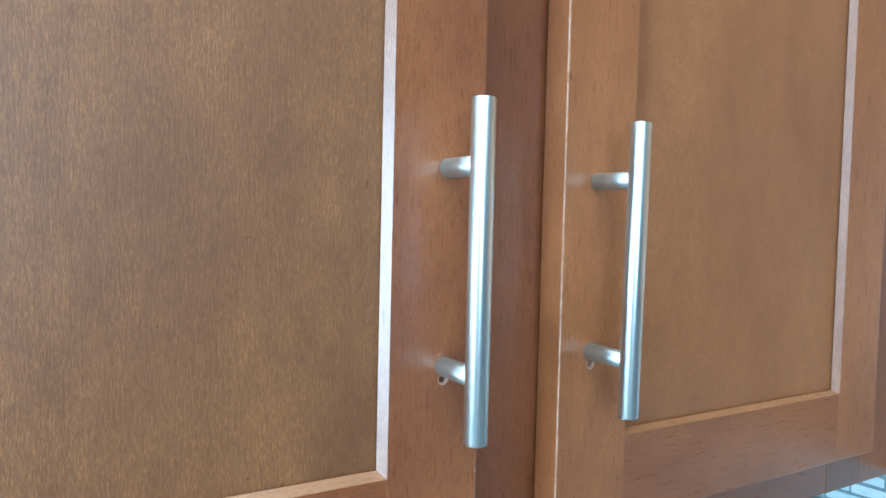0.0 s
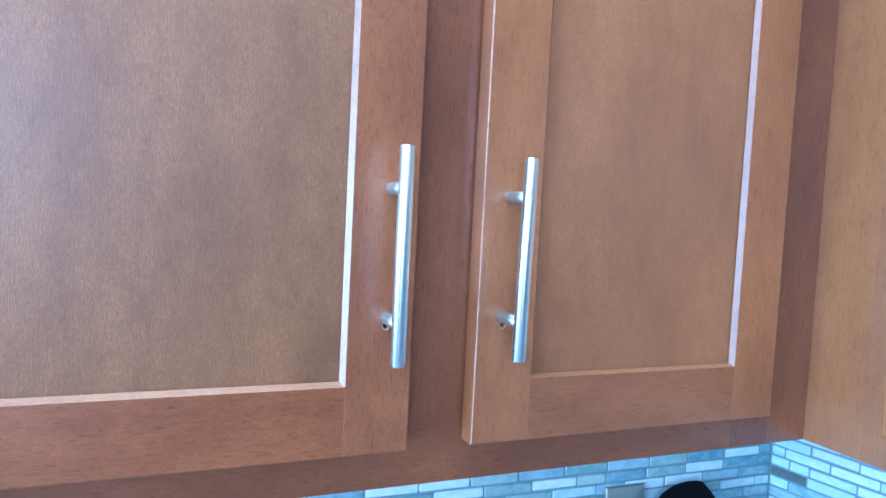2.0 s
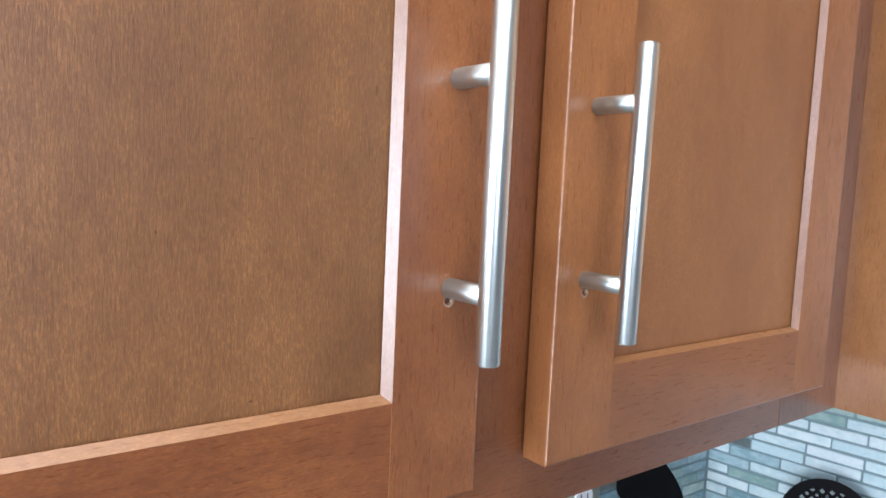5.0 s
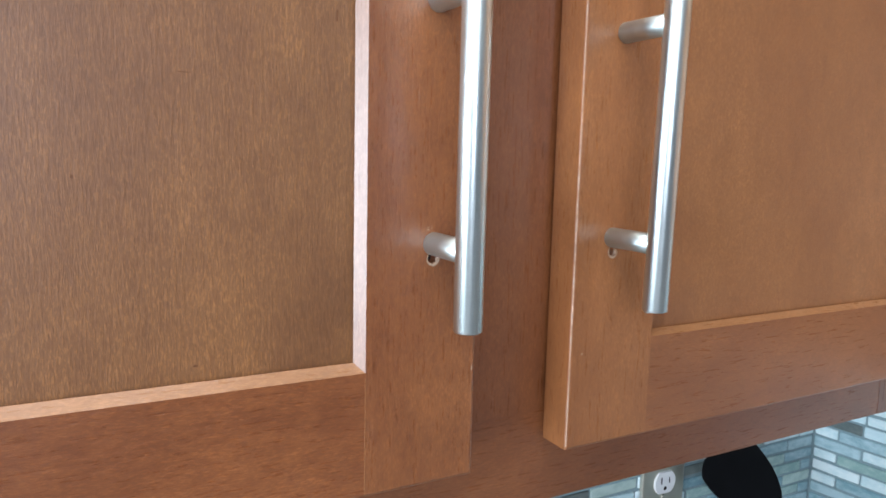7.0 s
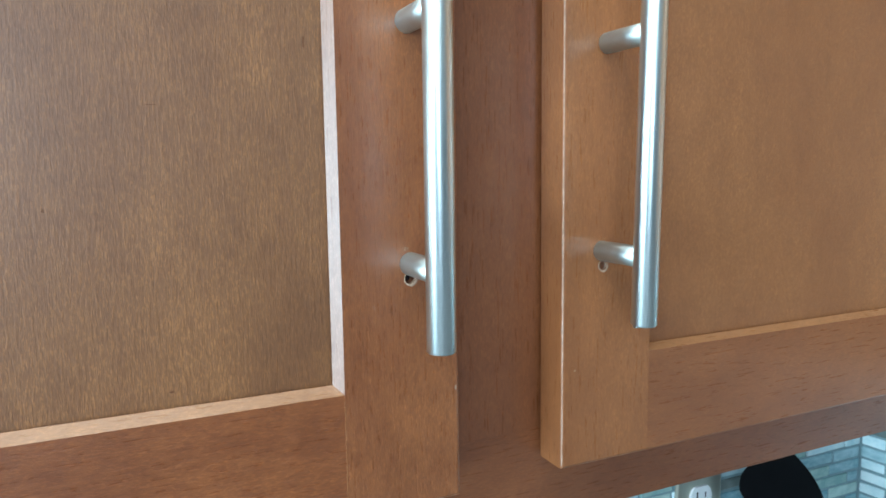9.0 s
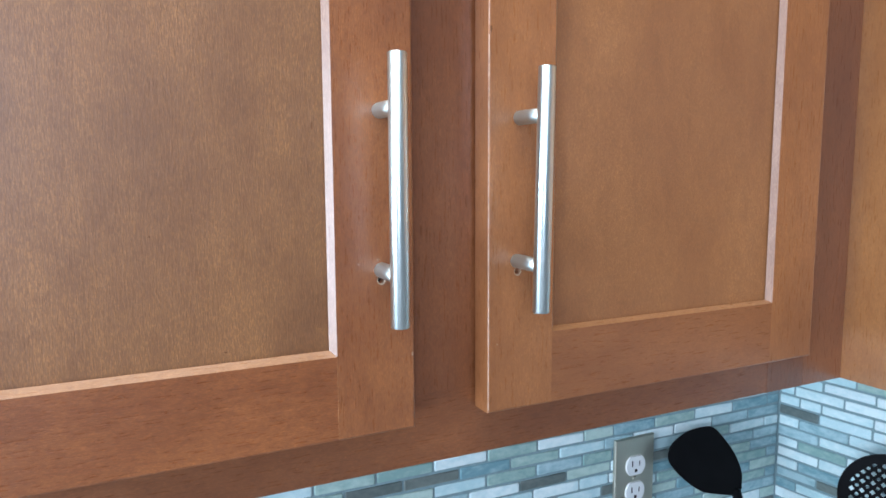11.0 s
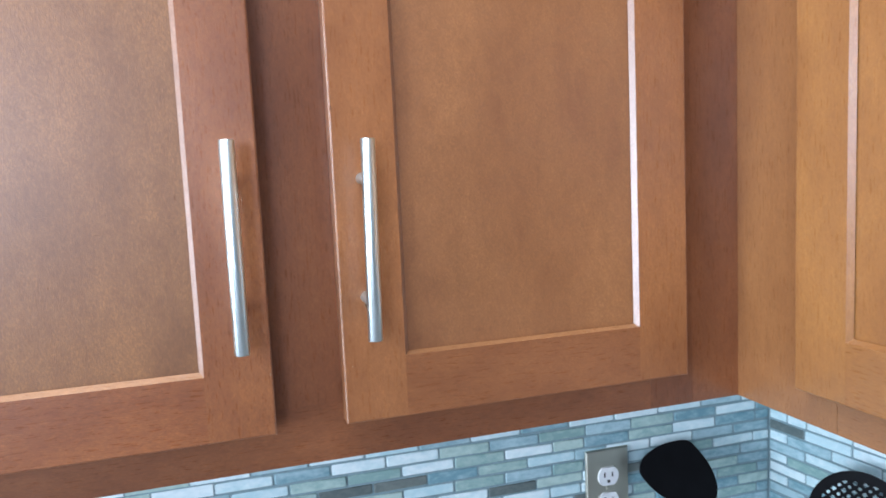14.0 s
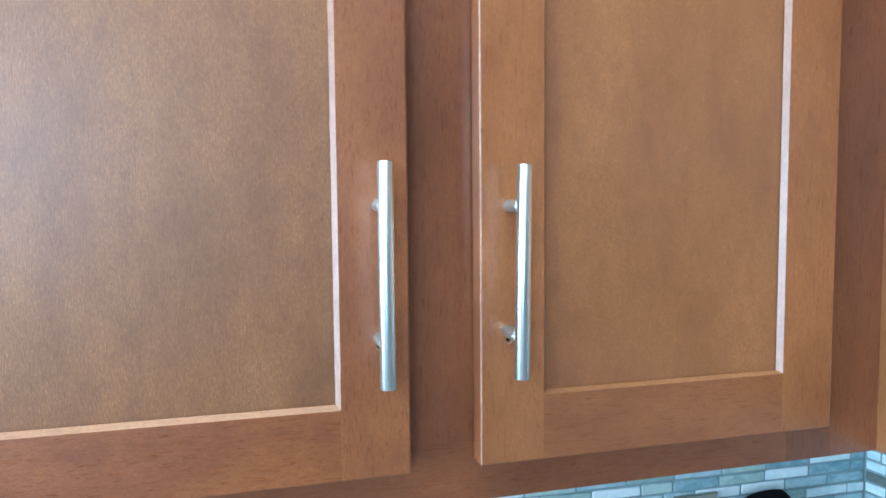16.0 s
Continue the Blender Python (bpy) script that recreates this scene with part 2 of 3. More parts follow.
def hexa(bm, pts):
    """A solid from eight points: four of the one end, then four of the other."""
    v = [bm.verts.new(p) for p in pts]
    for f in ((3, 2, 1, 0), (4, 5, 6, 7), (0, 1, 5, 4), (1, 2, 6, 5), (2, 3, 7, 6), (3, 0, 4, 7)):
        bm.faces.new([v[i] for i in f])
    return bm


def rod(bm, a, b, r, segs=32, chamfer=0.0):
    """A round bar from a to b with chamfered ends."""
    a, b = Vector(a), Vector(b)
    turn = (b - a).to_track_quat("Z", "Y").to_matrix().to_4x4()
    n = (b - a).length
    rings = [(r, 0.0), (r, n)] if not chamfer else [(r - chamfer, 0.0), (r, chamfer), (r, n - chamfer), (r - chamfer, n)]
    loops = []
    for rad, h in rings:
        loops.append([bm.verts.new(Matrix.Translation(a) @ turn @ Vector((rad * math.cos(2 * math.pi * i / segs), rad * math.sin(2 * math.pi * i / segs), h))) for i in range(segs)])
    for p, q in zip(loops, loops[1:]):
        for i in range(segs):
            f = bm.faces.new((p[i], p[(i + 1) % segs], q[(i + 1) % segs], q[i]))
            f.smooth = True
    bm.faces.new(loops[0][::-1])
    bm.faces.new(loops[-1])
    return bm


def built(fn):
    bm = bmesh.new()
    fn(bm)
    bmesh.ops.recalc_face_normals(bm, faces=bm.faces)
    return bm


# ---- the room ----
X0, X1, Y0, Y1, TOP = -3.7, 0.795, -3.3, 0.378, 2.44
# the tiled corner; the walls from it stand a little out of square
WALL_Y, WALL_X, TILE_T = 0.3435, 0.7836, 0.0065
NORTH_TURN, EAST_TURN = radians(-1.06), radians(-83.0)
CORNER = Matrix.Translation((WALL_X, WALL_Y, 0))
ALONG_NORTH = CORNER @ Matrix.Rotation(NORTH_TURN, 4, "Z") @ Matrix.Translation((0, TILE_T, 0))
ALONG_EAST = CORNER @ Matrix.Rotation(EAST_TURN, 4, "Z") @ Matrix.Translation((0, TILE_T, 0))


def wall(name, solids, material, label, m=Matrix.Identity(4)):
    bm = bmesh.new()
    for a, b in solids:
        box(bm, a, b)
    bm.transform(m)
    return tagged(part(name, bm, material), label, "wall", kind="structure")


FAR = X1 + 0.55
wall("floor", [((X0 - 0.1, Y0 - 0.1, -0.1), (FAR, Y1 + 0.1, 0))], FLOOR, "warm grey stone tile kitchen floor")["category"] = "floor"
wall("ceiling", [((X0 - 0.1, Y0 - 0.1, TOP), (FAR, Y1 + 0.1, TOP + 0.1))], CEIL, "plain white painted kitchen ceiling")["category"] = "ceiling"
wall("wall_north", [((-4.48, 0.0015, 0), (0.06, 0.1015, TOP))], PAINT, "painted kitchen wall behind the cabinets", ALONG_NORTH)
wall("wall_east", [((-0.04, 0.0015, 0), (3.66, 0.1015, TOP))], PAINT, "painted kitchen wall beside the corner", ALONG_EAST)
wall("wall_west", [((X0 - 0.1, Y0, 0), (X0, -1.85, TOP)), ((X0 - 0.1, -0.25, 0), (X0, Y1 + 0.10, TOP)),
                   ((X0 - 0.1, -1.85, 0), (X0, -0.25, 0.45)), ((X0 - 0.1, -1.85, 2.2), (X0, -0.25, TOP))], PAINT, "painted kitchen wall with a window opening")
wall("wall_south", [((X0, Y0 - 0.1, 0), (-1.97, Y0, TOP)), ((-1.03, Y0 - 0.1, 0), (FAR, Y0, TOP)), ((-1.97, Y0 - 0.1, 2.38), (-1.03, Y0, TOP)), ((-1.97, Y0 - 0.1, 0), (-1.03, Y0, 1.44))], PAINT, "painted kitchen wall with a second window opening")

# unseen box added on the ceiling to house the overhead fill
fixture = thing("fill_light_box", (-0.50, -0.36, TOP), "long white box added over the unseen overhead fill light", "lamp")
part("lamp_base", built(lambda bm: box(bm, (-0.63, -0.20, -0.055), (0.63, 0.20, -0.0005), 0.006)), WHITE, fixture)

# ---- wall cabinets ----
SLOPE_W, SLOPE_D = 0.0036, 0.0046
ZB, ZT = 1.3655, 2.128


def local_box(bm, frame_m, a, b, bevel=0.0, pick=None, segs=2):
    made = bmesh.new()
    box(made, a, b, bevel, pick, segs)
    merge(bm, made, frame_m)


def merge(bm, other, m):
    other.transform(m)
    me = bpy.data.meshes.new("scratch")
    other.to_mesh(me)
    other.free()
    bm.from_mesh(me)
    bpy.data.meshes.remove(me)


def piece(name, build, m, material, parent, label=""):
    """A part built in the cabinet's own axes (x along, y back, z up) and set in place by m."""
    bm = bmesh.new()
    build(bm)
    bm.transform(m)
    bmesh.ops.recalc_face_normals(bm, faces=bm.faces)
    return part(name, bm, material, parent, label)


def bored(bm, at, r, depth):
    """Drill a round hole into a plain board, from the front."""
    me = bpy.data.meshes.new("board")
    bmesh.ops.recalc_face_normals(bm, faces=bm.faces)
    bm.to_mesh(me)
    tool = bmesh.new()
    a = Vector(at)
    rod(tool, a - Vector((0, 0.003, 0)), a + Vector((0, depth, 0)), r, 20)
    bmesh.ops.recalc_face_normals(tool, faces=tool.faces)
    bit_me = bpy.data.meshes.new("bit")
    tool.to_mesh(bit_me)
    tool.free()
    board, bit = new("board", me), new("bit", bit_me)
    mod = board.modifiers.new("hole", "BOOLEAN")
    mod.object, mod.operation, mod.solver = bit, "DIFFERENCE", "EXACT"
    done = bpy.data.meshes.new_from_object(board.evaluated_get(bpy.context.evaluated_depsgraph_get()))
    bm.clear()
    bm.from_mesh(done)
    for ob in (board, bit):
        bpy.data.objects.remove(ob)
    for data in (me, bit_me, done):
        bpy.data.meshes.remove(data)


def shaker_door(parent, m, x0, x1, z0, z1, rail_axis, panel_axis, label, stile=0.0525, rail=0.052, hole=None, stain=None, edges=None, panel=None, T=0.0195, slope=SLOPE_W):
    """A five-piece shaker door; its front lies at y = 0 of m."""
    door = new("door")
    door.parent = parent
    tagged(door, label)
    xi0, xi1, zi0, zi1 = x0 + stile, x1 - stile, z0 + rail, z1 - rail

    def left(bm):
        box(bm, (x0, 0, z0), (xi0, T, z1), 0.0016, lambda c: (abs(c.x - x0) < 1e-4 or abs(c.z - z0) < 1e-4) and c.y < 0.001, 3)
        if hole and hole[0] < xi0:
            bored(bm, (hole[0], 0, hole[1]), 0.0023, 0.008)

    def right(bm):
        box(bm, (xi1, 0, z0), (x1, T, z1), 0.0016, lambda c: (abs(c.x - x1) < 1e-4 or abs(c.z - z0) < 1e-4) and c.y < 0.001, 3)
        if hole and hole[0] > xi1:
            bored(bm, (hole[0], 0, hole[1]), 0.0023, 0.008)


    def low(bm):
        box(bm, (xi0, 0.0001, z0), (xi1, T, zi0), 0.0012, lambda c: abs(c.z - z0) < 1e-4 and c.y < 0.001, 2)

    def high(bm):
        box(bm, (xi0, 0.0001, zi1), (xi1, T, z1))

    def upright_slope(xi, into):
        return lambda bm: hexa(bm, [(xi, 0, zi0), (xi, SLOPE_D, zi0), (xi, SLOPE_D, zi1), (xi, 0, zi1), (xi + into * 1e-5, 0, zi0), (xi + into * SLOPE_W, SLOPE_D, zi0 + slope),
                                    (xi + into * SLOPE_W, SLOPE_D, zi1 - slope), (xi + into * 1e-5, 0, zi1)])

    def level_slope(zi, into):
        a, b = xi0 + SLOPE_W, xi1 - SLOPE_W
        return lambda bm: hexa(bm, [(xi0, 0.0002, zi), (a, SLOPE_D, zi), (b, SLOPE_D, zi), (xi1, 0.0002, zi), (xi0, 0.0002, zi + into * 1e-5), (a, SLOPE_D, zi + into * slope),
                                    (b, SLOPE_D, zi + into * slope), (xi1, 0.0002, zi + into * 1e-5)])

    # by default the slopes take the maple with sheen painted into its colour
    stain, edges, panel = stain or WOOD, edges or {**EDGE, "z": SHEEN_EDGE}, panel or PANEL[panel_axis]
    piece("stile", left, m, stain["z"], door)
    piece("stile", right, m, stain["z"], door)
    piece("rail", low, m, stain[rail_axis], door)
    piece("rail", high, m, stain[rail_axis], door)
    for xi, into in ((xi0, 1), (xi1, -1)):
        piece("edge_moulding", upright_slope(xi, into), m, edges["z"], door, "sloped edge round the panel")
    for zi, into in ((zi0, 1), (zi1, -1)):
        piece("edge_moulding", level_slope(zi, into), m, edges[rail_axis], door, "sloped edge round the panel")
    piece("panel", lambda bm: box(bm, (xi0 - 0.004, SLOPE_D + 0.0012, zi0 - 0.004), (xi1 + 0.004, SLOPE_D + 0.007, zi1 + 0.004)), m, panel, door, "flat recessed veneer panel")
    return door


def bar_pull(door, m, x, z, yb, lean=0.0):
    """A straight bar pull 156 mm long on two posts 96 mm apart. lean: how far its top stands to the side, per metre."""
    piece("handle_bar", lambda bm: rod(bm, (x - 0.078 * lean, yb, z - 0.078), (x + 0.078 * lean, yb, z + 0.078), 0.0056, 40, 0.0007), m, STEEL, door, "round brushed nickel bar")
    for dz in (-0.048, 0.048):
        piece("handle_post", lambda bm: rod(bm, (x + dz * lean, -0.00005, z + dz), (x + dz * lean, yb, z + dz), 0.0048, 28), m, STEEL_POST, door, "round brushed nickel post")


def chips(door, m, x, z, seed):
    """Bare wood chipped out round an old screw hole."""
    rnd = random.Random(seed)

    def ring(bm):
        n = 26
        inner, outer, top = [], [], []
        for i in range(n):
            a = 2 * math.pi * i / n
            w = 0.0002 + 0.0008 * max(0, math.sin(-a + 0.6)) * rnd.uniform(0.5, 1.2) + rnd.uniform(0, 0.0003)
            c, s = math.cos(a), math.sin(a)
            inner.append(bm.verts.new((x + 0.00235 * c, -0.00012, z + 0.00235 * s)))
            outer.append(bm.verts.new((x + (0.00235 + w) * c, -0.00006, z + (0.00235 + w) * s)))
            top.append(bm.verts.new((x + 0.0022 * c, 0.0015, z + 0.0022 * s)))
        for i in range(n):
            j = (i + 1) % n
            bm.faces.new((inner[i], inner[j], outer[j], outer[i]))
            bm.faces.new((inner[i], top[i], top[j], inner[j]))

    piece("chipped_rim", ring, m, RAW, door, "pale bare wood chipped round an old screw hole")
    piece("screw_hole", lambda bm: rod(bm, (x, 0.006, z), (x, 0.0075, z), 0.0023, 20), m, HOLE, door, "dark empty screw hole")

    def sliver(bm):
        for k in range(3):
            a = rnd.uniform(1.2, 2.2)
            cx, cz = x + 0.0052 * math.cos(a), z + 0.0075 + 0.0052 * math.sin(a)
            pts = [bm.verts.new((cx + rnd.uniform(-0.0008, 0.0008), -0.00010, cz + rnd.uniform(-0.0007, 0.001))) for _ in range(3)]
            tip = bm.verts.new((cx, 0.0006, cz))
            bm.faces.new(pts)
            for i in range(3):
                bm.faces.new((pts[i], pts[(i + 1) % 3], tip))

    piece("chip", sliver, m, RAW, door, "tiny pale splinter beside the post")


def cabinet_shell(cab, m, x0, x1, depth, stiles, rail_axis, stain, F0=0.0215):
    """Carcass boards and a face frame whose front lies at y = F0 of m."""
    F1 = F0 + 0.019
    for name, a, b in (("side_panel", (x0 + 0.003, F1, ZB), (x0 + 0.018, depth, ZT)), ("side_panel", (x1 - 0.018, F1, ZB), (x1 - 0.003, depth, ZT)),
                       ("bottom_panel", (x0 + 0.018, F1, ZB + 0.02), (x1 - 0.018, depth, ZB + 0.035)), ("top_panel", (x0 + 0.018, F1, ZT - 0.035), (x1 - 0.018, depth, ZT - 0.02)),
                       ("back_panel", (x0 + 0.018, depth - 0.008, ZB + 0.035), (x1 - 0.018, depth, ZT - 0.035))):
        piece(name, lambda bm: box(bm, a, b), m, WOOD[rail_axis if "bottom" in name or "top" in name else "z"], cab)
    for k, (a, b, full) in enumerate(stiles):
        z0, z1 = (ZB, ZT) if full else (ZB + 0.05005, ZT - 0.051)
        piece("frame_stile", lambda bm: box(bm, (a, F0, z0), (b, F1, z1)), m, stain["z"], cab)
    for (a, b) in [(p[1], q[0]) for p, q in zip([s for s in stiles if s[2]], [s for s in stiles if s[2]][1:])]:
        for z0, z1 in ((ZB, ZB + 0.050), (ZT - 0.051, ZT)):
            piece("frame_rail", lambda bm: box(bm, (a + 0.0002, F0 + 0.0002, z0), (b - 0.0002, F1, z1)), m, stain[rail_axis], cab)


IDENT = Matrix.Identity(4)
main = thing("wall_cabinet", (0, 0, 0), "cinnamon-stained maple wall cabinet with two shaker doors over the tiles", "cabinet")
FACE = 0.0275
# frame and filler wear the maple darkened for the doors' shade
cabinet_shell(main, IDENT, -0.47, 0.4596, 0.347, [(-0.47, -0.42, True), (-0.012, 0.068, False), (0.358, 0.4055, True)], "x", SHADED_FRAME, FACE)
piece("filler_strip", lambda bm: box(bm, (0.4057, FACE + 0.0002, ZB), (0.4720, FACE + 0.019, ZT)), IDENT, SHADED_FRAME["z"], main)
# the second door closes 6 mm deeper than the first
DEEP = Matrix.Translation((0, 0.006, 0))
H1, H2 = (-0.0219, 1.5020), (0.0794, 1.4995)
d1 = shaker_door(main, IDENT, -0.44, 0.0, 1.4042, 2.089, "x", "x", "closed shaker door with a bar pull and a chipped old screw hole", stile=0.0508, rail=0.0527, hole=H1, stain=RUSSET, T=0.0235)
d2 = shaker_door(main, DEEP, 0.0567, 0.3848, 1.4020, 2.087, "x", "x", "closed shaker door with a bar pull and a worn edge", stile=0.0520, rail=0.0522, hole=H2, panel=WARM_PANEL, T=0.0186, slope=0.0027)
for door, m, x, z, yb, lean, (hx, hz), seed in ((d1, IDENT, -0.0216, 1.5560, -0.0297, 0.0, H1, 3), (d2, DEEP, 0.0794, 1.5546, -0.0312, 0.0165, H2, 8)):
    bar_pull(door, m, x, z, yb, lean)
    chips(door, m, hx, hz, seed)


def blemish(name, door, m, x, y, z, rx, rz, material, seed, label=""):
    """A small flat scar with an uneven outline on a face towards the room."""
    rnd = random.Random(seed)

    def patch(bm):
        pts = []
        for i in range(12):
            a, k = 2 * math.pi * i / 12, rnd.uniform(0.65, 1.15)
            pts.append(bm.verts.new((x + rx * k * math.cos(a), y - 0.00006, z + rz * k * math.sin(a))))
        low = bm.verts.new((x, y + 0.0003, z))
        bm.faces.new(pts)
        for i in range(12):
            bm.faces.new((pts[i], low, pts[(i + 1) % 12]))

    piece(name, patch, m, material, door, label)


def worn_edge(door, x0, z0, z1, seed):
    """Pale finish rubbed thin along the rounded front edge of a stile, its highlight painted in."""
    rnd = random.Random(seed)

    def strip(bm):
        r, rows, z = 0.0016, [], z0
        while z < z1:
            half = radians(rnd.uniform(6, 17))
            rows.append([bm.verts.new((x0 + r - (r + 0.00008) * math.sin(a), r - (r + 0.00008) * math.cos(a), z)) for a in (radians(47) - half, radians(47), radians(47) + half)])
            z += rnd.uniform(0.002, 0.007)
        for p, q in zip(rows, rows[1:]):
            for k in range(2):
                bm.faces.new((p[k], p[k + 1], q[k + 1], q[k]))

    piece("worn_edge", strip, DEEP, WORN_GLINT, door, "pale worn line with a painted highlight along the rounded edge")


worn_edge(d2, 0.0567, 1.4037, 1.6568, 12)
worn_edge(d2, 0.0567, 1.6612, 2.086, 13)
PY = SLOPE_D + 0.0012
blemish("dent", d1, IDENT, -0.0612, PY, 1.5944, 0.0005, 0.0028, SCAR, 1)
blemish("dent", d1, IDENT, -0.1160, PY, 1.5700, 0.0022, 0.0002, SCAR, 2)
blemish("dent", d1, IDENT, -0.1512, PY, 1.5342, 0.0006, 0.0008, SCAR, 3)
blemish("dent", d1, IDENT, -0.1143, PY, 1.4663, 0.0010, 0.0006, SCAR, 4)
blemish("chip", d1, IDENT, -0.0018, 0.0, 1.4532, 0.0004, 0.0011, RAW, 5)
blemish("paint_speck", d2, DEEP, 0.0638, 0.0, 1.4500, 0.0005, 0.0006, RAW, 6)
blemish("knot", d2, DEEP, 0.0585, 0.0, 1.6587, 0.0011, 0.0026, SCAR, 7, "small dark knot on the worn edge")

# a pale line where the finish has cracked along the joint of the lower rail
piece("joint_line", lambda bm: box(bm, (-0.05090, -0.00005, 1.4052), (-0.05068, 0.0003, 1.4545)), IDENT, EDGE["x"], d1, "pale hairline crack along the joint")
# a burr left on the lower end of the second bar
piece("burr", lambda bm: box(bm, (0.0728, -0.0325, 1.4762), (0.0748, -0.0300, 1.4772), 0.0004), DEEP, STEEL, d2)

# the cabinet round the corner faces west: its own x runs south
EAST = Matrix.Translation((0.4598, FACE, 0)) @ Matrix.Rotation(radians(-90), 4, "Z") @ Matrix.Translation((0.0256, -0.0215, 0))
side = thing("wall_cabinet", (0, 0, 0), "cinnamon-stained maple wall cabinet round the corner, facing the window", "cabinet")
cabinet_shell(side, EAST, -0.0256, 0.62, 0.342, [(0.0392, 0.096, True), (0.57, 0.62, True)], "y", SIDE)
piece("filler_strip", lambda bm: box(bm, (-0.0256, 0.0217, ZB), (0.039, 0.0405, ZT)), EAST, SIDE["z"], side)
shaker_door(side, EAST, 0.0709, 0.58, 1.4022, 2.085, "y", "y", "closed shaker door facing the window light", stain=GOLD, edges=GOLD, panel=GOLD["z"])

# ---- things under the cabinets ----
def outlet(x, z):
    o = thing("wall_outlet", (x, WALL_Y - (x - WALL_X) * math.tan(-NORTH_TURN), z), "brushed steel duplex outlet with white sockets on the tiles", "outlet")
    o.rotation_euler.z = NORTH_TURN
    w, h, y = 0.0352, 0.0605, -0.0005

    def plate(bm):
        box(bm, (-w, y - 0.0050, -h), (w, y, h), 0.0032, lambda c: c.y < y - 0.004, 3)

    part("cover_plate", built(plate), PLATE, o, "brushed steel cover plate")
    for dz in (0.0195, -0.0195):
        def socket(bm):
            n = 40
            front, back = [], []
            for i in range(n):
                a = 2 * math.pi * i / n
                px, pz = 0.0172 * math.cos(a), 0.0172 * math.sin(a)
                pz = max(-0.0142, min(0.0142, pz))
                front.append(bm.verts.new((px * 0.96, y - 0.0075, dz + pz * 0.96)))
                back.append(bm.verts.new((px, y - 0.0045, dz + pz)))
            bm.faces.new(front[::-1])
            for i in range(n):
                bm.faces.new((front[i], front[(i + 1) % n], back[(i + 1) % n], back[i]))

        s = part("socket", built(socket), WHITE, o, "white plastic socket")

        def slots(bm):
            box(bm, (-0.0075, y - 0.0077, dz - 0.001), (-0.0055, y - 0.0060, dz + 0.0075))
            box(bm, (0.0055, y - 0.0077, dz - 0.001), (0.0072, y - 0.0060, dz + 0.0062))
            rod(bm, (0, y - 0.0077, dz - 0.0075), (0, y - 0.0060, dz - 0.0075), 0.0026, 14)

        part("slot", built(slots), HOLE, s, "dark socket slots")
    part("screw", built(lambda bm: rod(bm, (0, y - 0.0068, 0), (0, y - 0.0045, 0), 0.0032, 16, 0.0005)), PLATE, o)
    return o


outlet(0.4892, 1.1255)

def run_of_counter(name, z0, z1, front, material, label):
    """An L of counter along both walls, its backs against them."""
    def east(y):
        return WALL_X + (WALL_Y - y) * math.tan(EAST_TURN + math.pi / 2)

    bm = bmesh.new()
    inner = 0.21 - front
    for pts in (((-1.2, -0.28 - front), (0.1, -0.28 - front), (0.1, WALL_Y), (-1.2, WALL_Y)), ((0.1, -0.28 - front), (inner, -0.28 - front), (WALL_X, WALL_Y), (0.1, WALL_Y)),
                ((inner, -0.28 - front), (inner, -1.2), (east(-1.2), -1.2), (WALL_X, WALL_Y))):
        hexa(bm, [(x, y, z0) for x, y in pts] + [(x, y, z1) for x, y in pts])
    bmesh.ops.remove_doubles(bm, verts=bm.verts, dist=1e-5)
    bmesh.ops.recalc_face_normals(bm, faces=bm.faces)
    tagged(part(name, bm, material), label, "counter", kind="structure")


run_of_counter("counter_base", 0.0, 0.88, 0.0, PAINT, "plain base under the worktop")
run_of_counter("countertop", 0.88, 0.92, 0.03, STONE, "speckled stone worktop under the tiles")


def spatula():
    """A flat black turner with a broad skewed blade, leaning back against the tiles."""
    foot = Vector((0.6096, 0.190, 0.92))
    o = thing("spatula", foot, "black nylon spatula standing head up before the tiles", "utensil")
    across, up = Vector((0.9913, -0.1314, 0.0)), Vector((0.0582, 0.4388, 0.8967))
    face = Matrix((across, up, across.cross(up))).transposed().to_4x4()
    NECK = 0.2048

    def blade(bm):
        outline = [(-0.098, 0.058), (-0.091, 0.0735), (-0.078, 0.083), (-0.061, 0.0902), (-0.043, 0.0941), (-0.022, 0.0952), (-0.0100, 0.0915), (0.0000, 0.0790), (0.0111, 0.0588),
                   (0.0165, 0.0392), (0.0168, 0.0221), (0.0120, 0.0100), (0.0085, 0.0020), (-0.0085, -0.0030), (-0.0150, -0.0022), (-0.036, 0.0021), (-0.0546, 0.0077), (-0.0686, 0.0173), (-0.082, 0.0301), (-0.093, 0.045)]
        pts = [Vector((x, z, 0)) for x, z in outline]
        smooth = []
        for i in range(len(pts)):
            p0, p1, p2, p3 = pts[i - 1], pts[i], pts[(i + 1) % len(pts)], pts[(i + 2) % len(pts)]
            for t in (0, 0.25, 0.5, 0.75):
                smooth.append(0.5 * (2 * p1 + (p2 - p0) * t + (2 * p0 - 5 * p1 + 4 * p2 - p3) * t * t + (3 * p1 - p0 - 3 * p2 + p3) * t ** 3))
        f = [bm.verts.new((p.x, p.y + NECK, 0.0012)) for p in smooth]
        b = [bm.verts.new((p.x, p.y + NECK, -0.0012)) for p in smooth]
        bm.faces.new(f)
        bm.faces.new(b[::-1])
        for i in range(len(f)):
            j = (i + 1) % len(f)
            bm.faces.new((f[i], f[j], b[j], b[i]))
        bm.transform(face)

    part("blade", built(blade), BLACK, o, "broad flat black blade")
    part("handle", built(lambda bm: rod(bm, (0, 0, 0), up * (NECK + 0.004), 0.0068, 20, 0.002)), BLACK, o)
    return o


